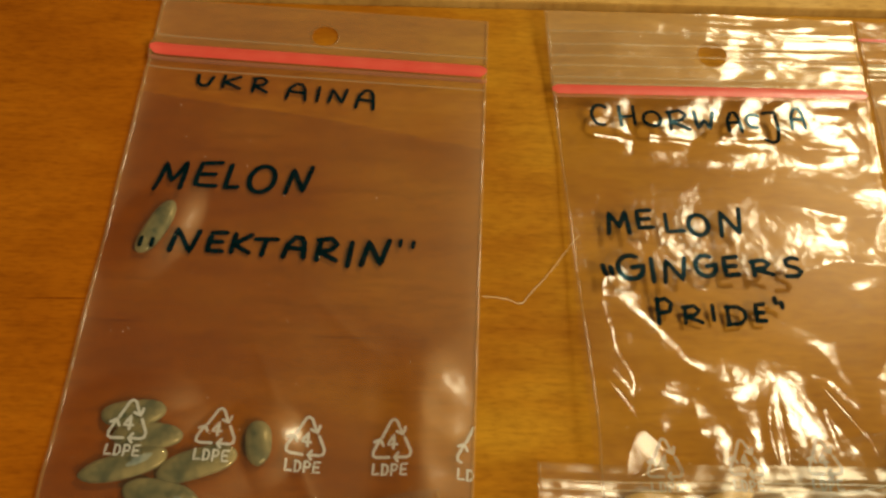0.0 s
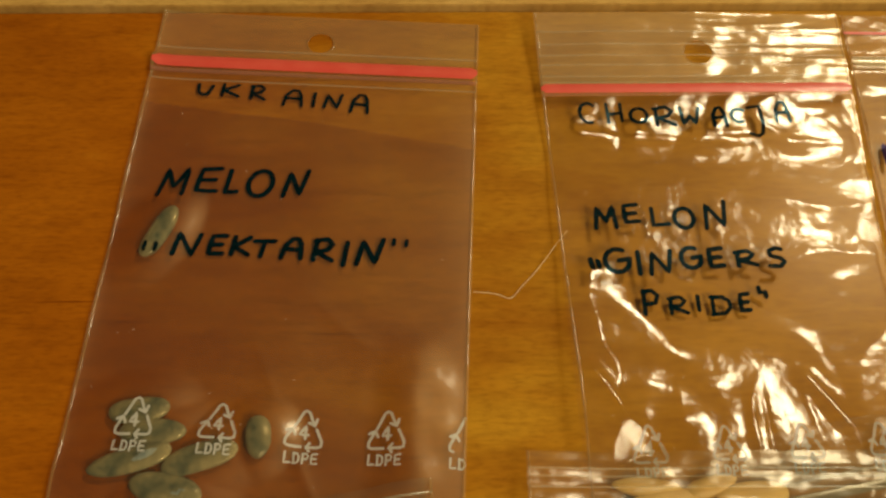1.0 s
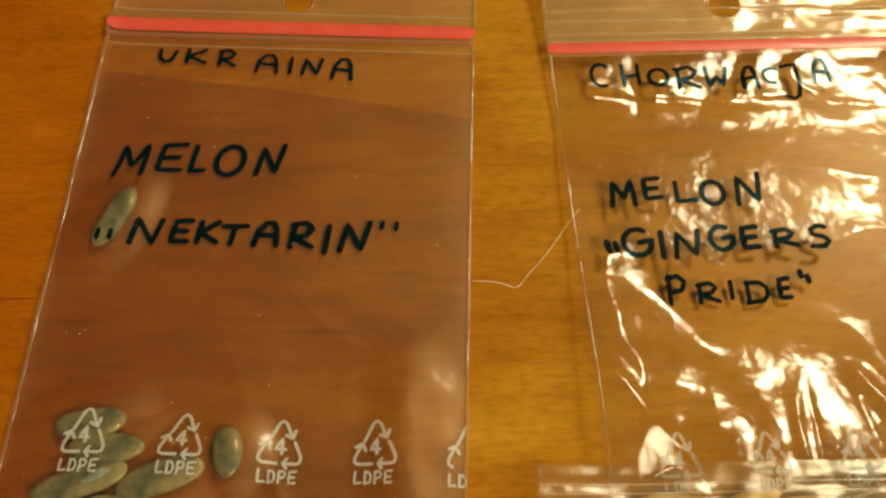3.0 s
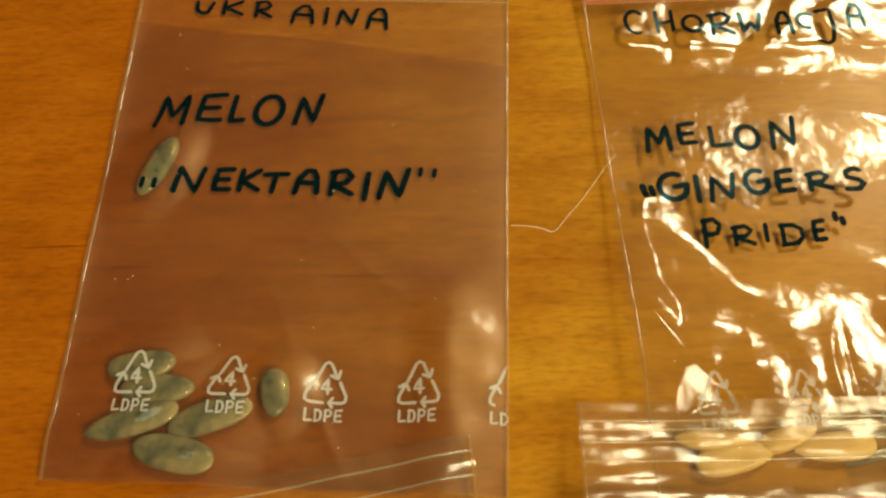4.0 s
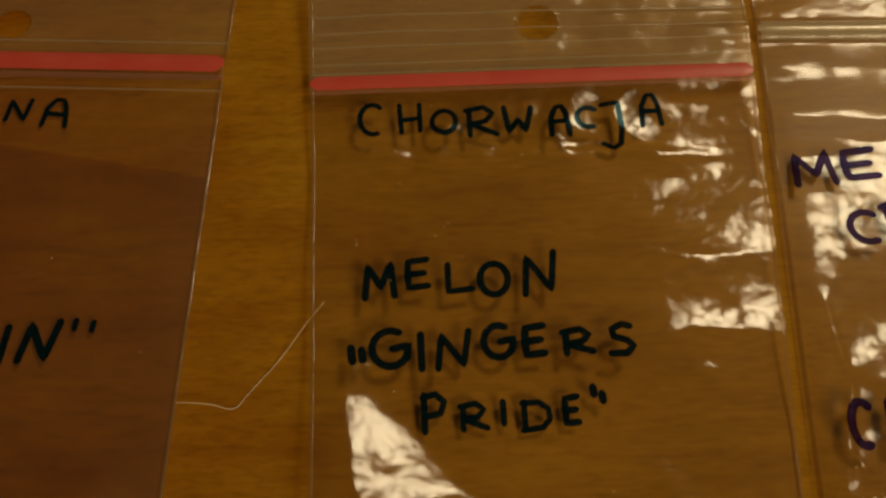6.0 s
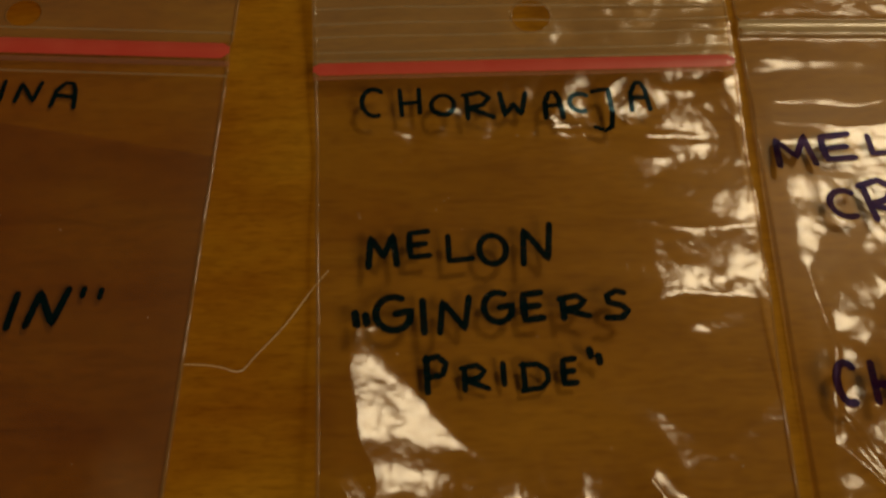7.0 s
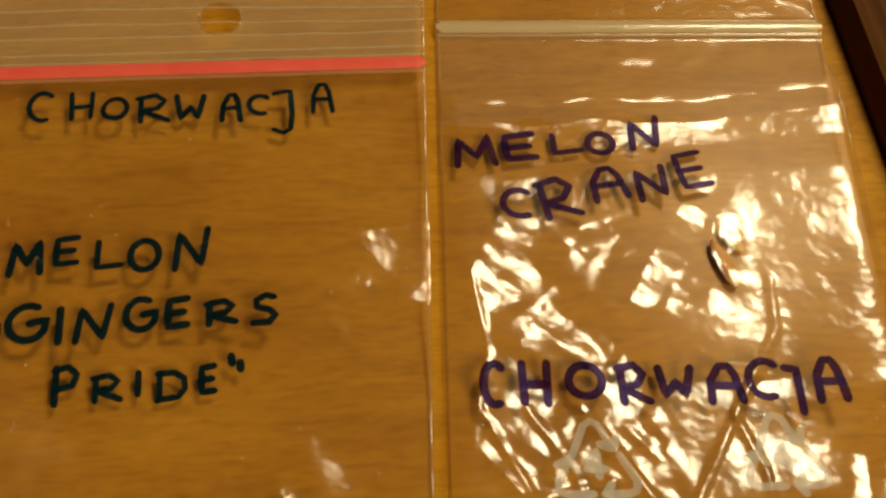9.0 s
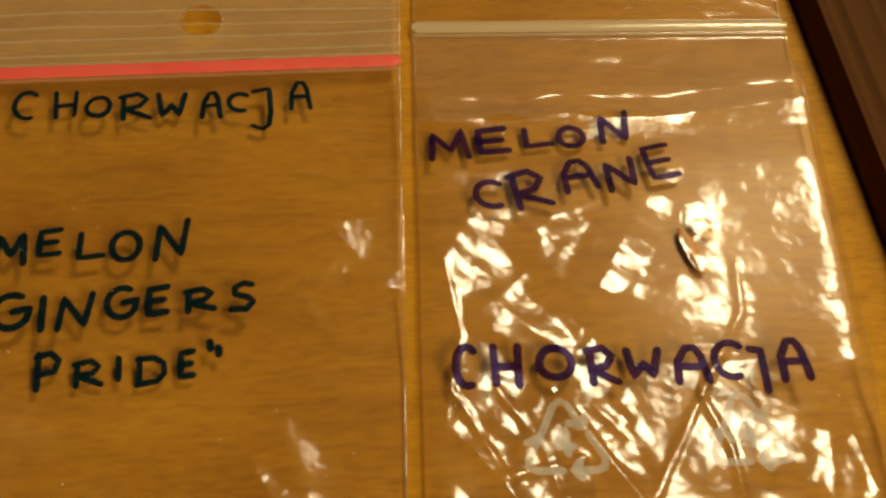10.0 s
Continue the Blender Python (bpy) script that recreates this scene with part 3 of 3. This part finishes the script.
def height_four(a, b):
    x, y = four.place(a, b)
    over = three.spread(x, y) + 2.2 * hump(x, y, -111, -114, 30, 13) + 0.5 + 2.5 * (1 - slide(a / 15)) + 0.13 * np.clip(b, 0, 16) * (1 - rise(14, 28, a))
    over = over + edges(a, b, 70, 113) * (0.25 * folds(a / 10, b / 9, 41) + 0.2 * waves(a / 7, b / 5, 43)) * rise(2, 9, b)
    return over + zip_ridge(b, 16.6, 0.5) + (0.2 * ridges(a / 30, b / 1.8, 42) ** 2 + 0.16 * folds(a / 5, b / 4, 44)) * (1 - rise(13, 16, b))


def height_five(a, b):
    x, y = five.place(a, b)
    return one.spread(x, y) + 0.5 + edges(a, b, 70, 113) * (0.3 + 0.35 * waves(a / 11, b / 6, 51) + 0.4 * folds(a / 7, b / 7, 53)) + 0.3 * ridges(a / 30, b / 2, 52) ** 2 + 1.6 * (1 - slide((a - 58) / 9))


def height_six(a, b):
    return 0.22 + 0.04 * waves(a / 9, b / 6, 61) + 0.0 * b


one = Sheet((-216.6, -1.3), (-146.3, -5.7), (-151.6, -118.5), (-221.5, -114.3), height_one)
two = Sheet((-134.6, -5.4), (-67.2, -5.2), (-72.5, -119.2), (-130.2, -119.3), height_two, 67, 117)
three = Sheet((-65.3, -3.2), (-2.0, -5.2), (-12.5, -115.0), (-71.0, -114.0), height_three, 64, 112)
four = Sheet((-141.0, -105.0), (-70.5, -104.4), (-74.0, -217.0), (-143.5, -218.0), height_four)
five = Sheet((-225.5, -122.5), (-156.8, -109.2), (-147.5, -221.0), (-216.0, -234.0), height_five)
six = Sheet((-104.0, -102.4), (-49.0, -91.9), (-39.0, -160.0), (-93.0, -171.0), height_six, 56, 69)


def zip_bag(sheet, label, material, step, hole, back, zip_at, zip_wide, zip_material, zip_label, ribs, upper=None, seams=True):
    bag = tagged(new("zip_bag"), label, "plastic bag", "zip bags in the drawer")
    part("front_film", sheet_mesh("front_film", sheet, lambda a, b, x, y: sheet.height(a, b), material, step, hole, upper), bag)
    if back:
        part("back_film", sheet_mesh("back_film", sheet, back, FILM_BACK, max(step * 2, 1.2), hole), bag)
    line = [sheet.place(a, zip_at) for a in np.linspace(zip_wide * 0.45, sheet.wide - zip_wide * 0.45, 40)]
    part("zip_closure", strip_mesh("zip_closure", [line], zip_wide, sheet.top, zip_material, 0.05, 0.12), bag, zip_label)
    # the highlight under a red zip is laid on as a pink strip
    if zip_material is RED:
        line = [sheet.place(a, zip_at + zip_wide * 0.72) for a in np.linspace(0.3, sheet.wide - 0.3, 40)]
        part("zip_highlight", strip_mesh("zip_highlight", [line], 0.7, sheet.top, ZIP_SHINE, 0.03, 0.2), bag, "pale pink strip painted as the zip's highlight")
    for at in ribs:
        line = [sheet.place(a, at) for a in np.linspace(0.3, sheet.wide - 0.3, 40)]
        part("zip_rib", strip_mesh("zip_rib", [line], 0.35, sheet.top, RIB, 0.03, 0.18), bag, "clear raised rib beside the zip")
    if hole:
        ring = [sheet.place(hole[0] + hole[2] * math.cos(t), hole[1] + hole[2] * math.sin(t)) for t in np.linspace(0, 2 * math.pi, 40)]
        part("hole_rim", strip_mesh("hole_rim", [ring], 0.35, sheet.top, SEAM, 0.03, 0.05), bag, "punched rim of the hanging hole")
    # welded side seams, the shadow line of the bag's edge in their tint
    for a in (0.4, sheet.wide - 0.4) if seams else ():
        line = [sheet.place(a, b) for b in np.linspace(0.3, sheet.tall - 0.3, 60)]
        part("side_seam", strip_mesh("side_seam", [line], 0.45, sheet.top, SEAM, 0.02, 0.06), bag, "welded seam tinted dark for its edge shadow")
    return bag


def flat_back(a, b, x, y):
    return 0.15 + 0.0 * a


GREY = "smooth grey-green melon seed lying in a clear bag"
YELLOW = "plump pale yellow melon seed in a clear bag"

bag_one = zip_bag(one, "clear zip bag with a coral zip, grey-green seeds and green handwriting", FILM_SMOOTH, 0.6, (35.5, 7.6, 2.9), flat_back, 15.0, 3.1, RED, "coral red zip closure", (10.6, 19.5), ((FILM_PLAIN_HEADER, 15.5),))
# the pouch itself is of a second, smoky layer that starts on a slanting line below the zip
n_a, n_b = 60, 70
u, v = np.meshgrid(np.linspace(0.3, 69.7, n_a), np.linspace(0, 1, n_b))
start = 26.5 + 7.5 * (u / 70) ** 1.3 + 0.8 * waves(u / 16, 0.5, 5)
v = start + (112.7 - start) * v
px, py = one.place(u, v)
pz = np.maximum(0.2, one.height(u, v) - 0.07)
k = (np.arange(n_b - 1)[:, None] * n_a + np.arange(n_a - 1)[None, :]).ravel()
part("inner_film", mesh_of("inner_film", (np.stack([px, py, pz], -1).reshape(-1, 3) / 1000).tolist(), np.stack([k, k + n_a, k + n_a + 1, k + 1], -1).tolist(), FILM_INNER), bag_one, "smoky inner film of the pouch")
write(bag_one, one, "UKRAINA", [(-205.2, -26.0, 3.7, 3.4), (-199.7, -26.3, 4.3, 3.7), (-193.9, -27.1, 3.8, 4.2), (-186.3, -28.8, 4.5, 4.7), (-181.9, -29.1, 0.8, 4.1), (-177.9, -29.6, 4.0, 4.3), (-172.2, -30.7, 4.2, 5.3)], INK_DULL, 0.74, -6)
write(bag_one, one, "MELON", [(-208.5, -51.8, 5.8, 7.6), (-201.7, -50.8, 5.0, 6.6), (-196.7, -51.2, 3.3, 6.5), (-191.2, -51.8, 5.6, 6.9), (-184.1, -51.9, 4.8, 6.9)], INK_DULL, 1.0, -1, 0.12)
write(bag_one, one, "NEKTARIN", [(-204.2, -65.6, 5.1, 5.8), (-198.4, -65.2, 3.7, 5.1), (-193.7, -65.3, 4.2, 4.8), (-189.4, -65.8, 4.9, 4.5), (-183.7, -66.2, 4.6, 5.4), (-177.8, -66.8, 4.8, 5.6), (-173.6, -67.9, 0.6, 5.9), (-168.9, -67.8, 5.1, 6.5)], INK_DULL, 1.0, -3, 0.08)
write(bag_one, one, "''''", [(-211.9, -64.7, 0.7, 2.2), (-209.8, -64.8, 0.7, 2.0), (-164.3, -63.3, 1.0, 1.9), (-161.9, -63.6, 0.9, 1.9)], INK_DULL, 0.8, -8)
for x, y in ((-208.4, -101.5), (-193.9, -102.2), (-179.1, -103.5), (-164.8, -104.0), (-150.8, -104.7)):
    recycling_mark(bag_one, one, x, y, 6.8, 7.1, -3, PRINT)

bag_two = zip_bag(two, "wavy clear zip bag with coral zip, yellow seeds, green handwriting", FILM_WAVY, 0.4, (35.0, 11.2, 3.2), flat_back, 20.8, 2.4, RED, "coral red zip closure", (5.5, 9.0, 12.0, 14.5, 17.5, 19.2), ((FILM_HEADER, 21.5),))
write(bag_two, two, "CHORWACJA", [(-124.5, -35.1, 4.0, 5.7), (-118.8, -34.6, 3.9, 5.2), (-113.9, -35.3, 4.1, 4.6), (-108.5, -35.5, 5.0, 5.1), (-103.1, -35.1, 4.6, 4.7), (-97.2, -36.0, 3.3, 5.7), (-93.2, -34.7, 3.7, 3.8), (-89.6, -38.1, 3.9, 7.7), (-83.9, -34.6, 3.5, 5.7)], INK_GREEN, 0.82, 3)
write(bag_two, two, "MELON", [(-123.1, -60.6, 4.7, 5.6), (-118.0, -59.4, 3.6, 4.9), (-112.4, -60.2, 4.2, 5.0), (-107.7, -60.6, 4.5, 5.3), (-101.5, -60.7, 5.1, 6.8)], INK_GREEN, 0.95, 3)
write(bag_two, two, "GINGERS", [(-121.6, -70.3, 5.6, 5.7), (-117.6, -70.7, 0.9, 5.5), (-113.4, -70.7, 5.0, 5.8), (-107.5, -69.4, 4.7, 5.2), (-102.9, -69.3, 3.4, 4.8), (-97.3, -69.2, 4.6, 4.0), (-91.7, -69.7, 3.7, 5.0)], INK_GREEN, 1.0, 2)
write(bag_two, two, "PRIDE", [(-116.1, -78.7, 3.5, 5.4), (-111.1, -78.5, 4.1, 3.9), (-107.3, -77.9, 0.7, 3.5), (-103.1, -78.8, 4.3, 4.3), (-98.7, -78.2, 2.4, 4.1)], INK_GREEN, 0.85, 2)
write(bag_two, two, "''''", [(-126.5, -69.8, 0.9, 3.0), (-125.2, -69.5, 0.9, 2.4), (-95.7, -74.7, 0.7, 1.9), (-94.6, -75.5, 0.5, 1.8)], INK_GREEN, 1.1, 8)
for x, y in ((-119.7, -107.0), (-106.6, -107.0), (-92.8, -106.2), (-78.8, -105.5)):
    recycling_mark(bag_two, two, x, y, 6.2, 6.4, 2, PRINT_FAINT, pen=0.55)

bag_three = zip_bag(three, "crumpled clear zip bag with purple handwriting beside the drawer side", FILM_CRINKLED, 0.4, None, flat_back, 14.3, 2.3, MILKY, "cream milky zip closure", (12.8, 15.8), ((FILM_WAVY, 44.0), (FILM_HAZY, 34.5), (FILM_WAVY, 15.0)))
line = [three.place(a, 5.4) for a in np.linspace(0.3, 63.7, 40)]
part("red_line", strip_mesh("red_line", [line], 0.8, three.top, RED, 0.05), bag_three, "thin red opening line")
write(bag_three, three, "MELON", [(-61.9, -45.1, 6.4, 6.1), (-55.2, -44.1, 5.4, 5.4), (-48.3, -43.2, 5.0, 4.4), (-43.1, -43.4, 4.6, 4.5), (-36.1, -42.7, 5.5, 6.2)], INK_PURPLE, 1.05, 4, lift=0.1)
write(bag_three, three, "CRANE", [(-56.5, -54.4, 5.2, 5.5), (-50.4, -54.4, 6.2, 7.4), (-43.0, -51.8, 5.5, 6.5), (-36.6, -52.1, 5.5, 6.4), (-30.2, -50.4, 5.1, 7.3)], INK_PURPLE, 1.05, 8, lift=0.1)
write(bag_three, three, "CHORWAC7A", [(-63.2, -82.4, 3.6, 6.6), (-57.8, -82.2, 4.5, 6.3), (-51.3, -81.6, 5.2, 5.2), (-45.2, -82.8, 4.6, 6.4), (-39.7, -82.3, 5.0, 5.0), (-33.6, -83.5, 4.9, 6.1), (-28.5, -83.2, 5.0, 5.9), (-24.8, -85.6, 2.6, 7.5), (-20.3, -84.3, 4.2, 6.7)], INK_PURPLE, 1.15, -2, lift=0.1)
for x, y in ((-28.8, -94.8), (-52.0, -94.3)):
    recycling_mark(bag_three, three, x, y, 10.4, 10.0, -2, PRINT_FAINT, text=False, pen=1.0)

bag_four = zip_bag(four, "clear zip bag lying over the foot of another bag", FILM_STIFF, 0.7, None, None, 16.6, 2.6, RED, "coral red zip closure", (3.2, 4.6, 6.5, 9.5))
bag_five = zip_bag(five, "slanting clear zip bag over the foot of another bag", FILM_STIFF, 0.7, None, None, 17.0, 2.6, RED, "coral red zip closure", (2.4, 6.0))
bag_six = zip_bag(six, "small clear zip bag tucked under other bags", FILM_WAVY, 0.9, None, None, 12.0, 1.6, RIB, "clear milky zip closure", (9.0,), seams=False)

# ---- seeds and scraps ----
for n, (p, q, w) in enumerate(SEEDS_ONE):
    seed(p, q, w * 1.08, 1.9, (1.10, 1.05, 1.20, 1.05, 1.15, 1.05, 1.05)[n], SEED_GREY, GREY, "grey-green seeds", 0.02 + 0.07 * (n % 3), bend=0.06 * (n % 3 - 1))
for n, (p, q, w) in enumerate(SEEDS_TWO):
    seed(p, q, w, 2.0, (1.25, 1.1, 1.1, 1.25)[n], SEED_YELLOW, YELLOW, "yellow seeds", 0.3)
seed((-28.6, -56.8), (-26.0, -60.4), 1.8, 0.9, 0.8, SEED_YELLOW, "thin yellow seed in the crumpled bag", "yellow seeds")
husk = new("husk", seed_mesh("husk", 8.0, 2.0, 1.3, HUSK, 0.2, 0.04))
husk.matrix_world = pose(-0.0292, -0.0623, 0.0009, 0, 0, -75)
tagged(husk, "brown dried husk in the crumpled bag", "husk")

fibre = bpy.data.curves.new("fibre", "CURVE")
fibre.dimensions, fibre.bevel_depth, fibre.bevel_resolution = "3D", 0.00007, 2
sp = fibre.splines.new("NURBS")
HAIR_LINE = ((-149.2, -73.8), (-145.0, -73.9), (-142.0, -74.8), (-140.5, -72.5), (-136.3, -67.8), (-132.5, -62.7), (-130.6, -60.4))
sp.points.add(len(HAIR_LINE) - 1)
for k, (x, y) in enumerate(HAIR_LINE):
    sp.points[k].co = (x / 1000, y / 1000, 0.00015 if 1 < k < 5 else 0.0017, 1)
sp.use_endpoint_u, sp.order_u = True, 3
fibre.materials.append(HAIR)
tagged(new("fibre", fibre), "single pale shiny fibre between two bags", "fibre")

# ---- dust on the films ----
rng = random.Random(7)
flakes, tris = [], []
for sheet, count in ((one, 46), (two, 34), (three, 16)):
    for _ in range(count):
        a, b = rng.uniform(3, sheet.wide - 3), rng.uniform(24, sheet.tall - 6)
        x, y = sheet.place(a, b)
        z = float(sheet.height(np.array(a), np.array(b))) + 0.06
        r, t = rng.uniform(0.04, 0.095), rng.uniform(0, 6.3)
        k = len(flakes)
        for j, q in enumerate((0, 1.9, 3.6, 5.0)):
            stretch = 1 + (j % 2) * rng.uniform(0.2, 1.4)
            flakes.append(((float(x) + r * stretch * math.cos(t + q)) / 1000, (float(y) + r * stretch * math.sin(t + q)) / 1000, z / 1000))
        tris.append((k, k + 1, k + 2, k + 3))
DUST = simple("pale_dust", (0.7, 0.55, 0.35), 0.7)
tagged(new("dust", mesh_of("dust", flakes, tris, DUST, False)), "fine pale dust specks scattered on the plastic bags", "dust", kind="stuff")
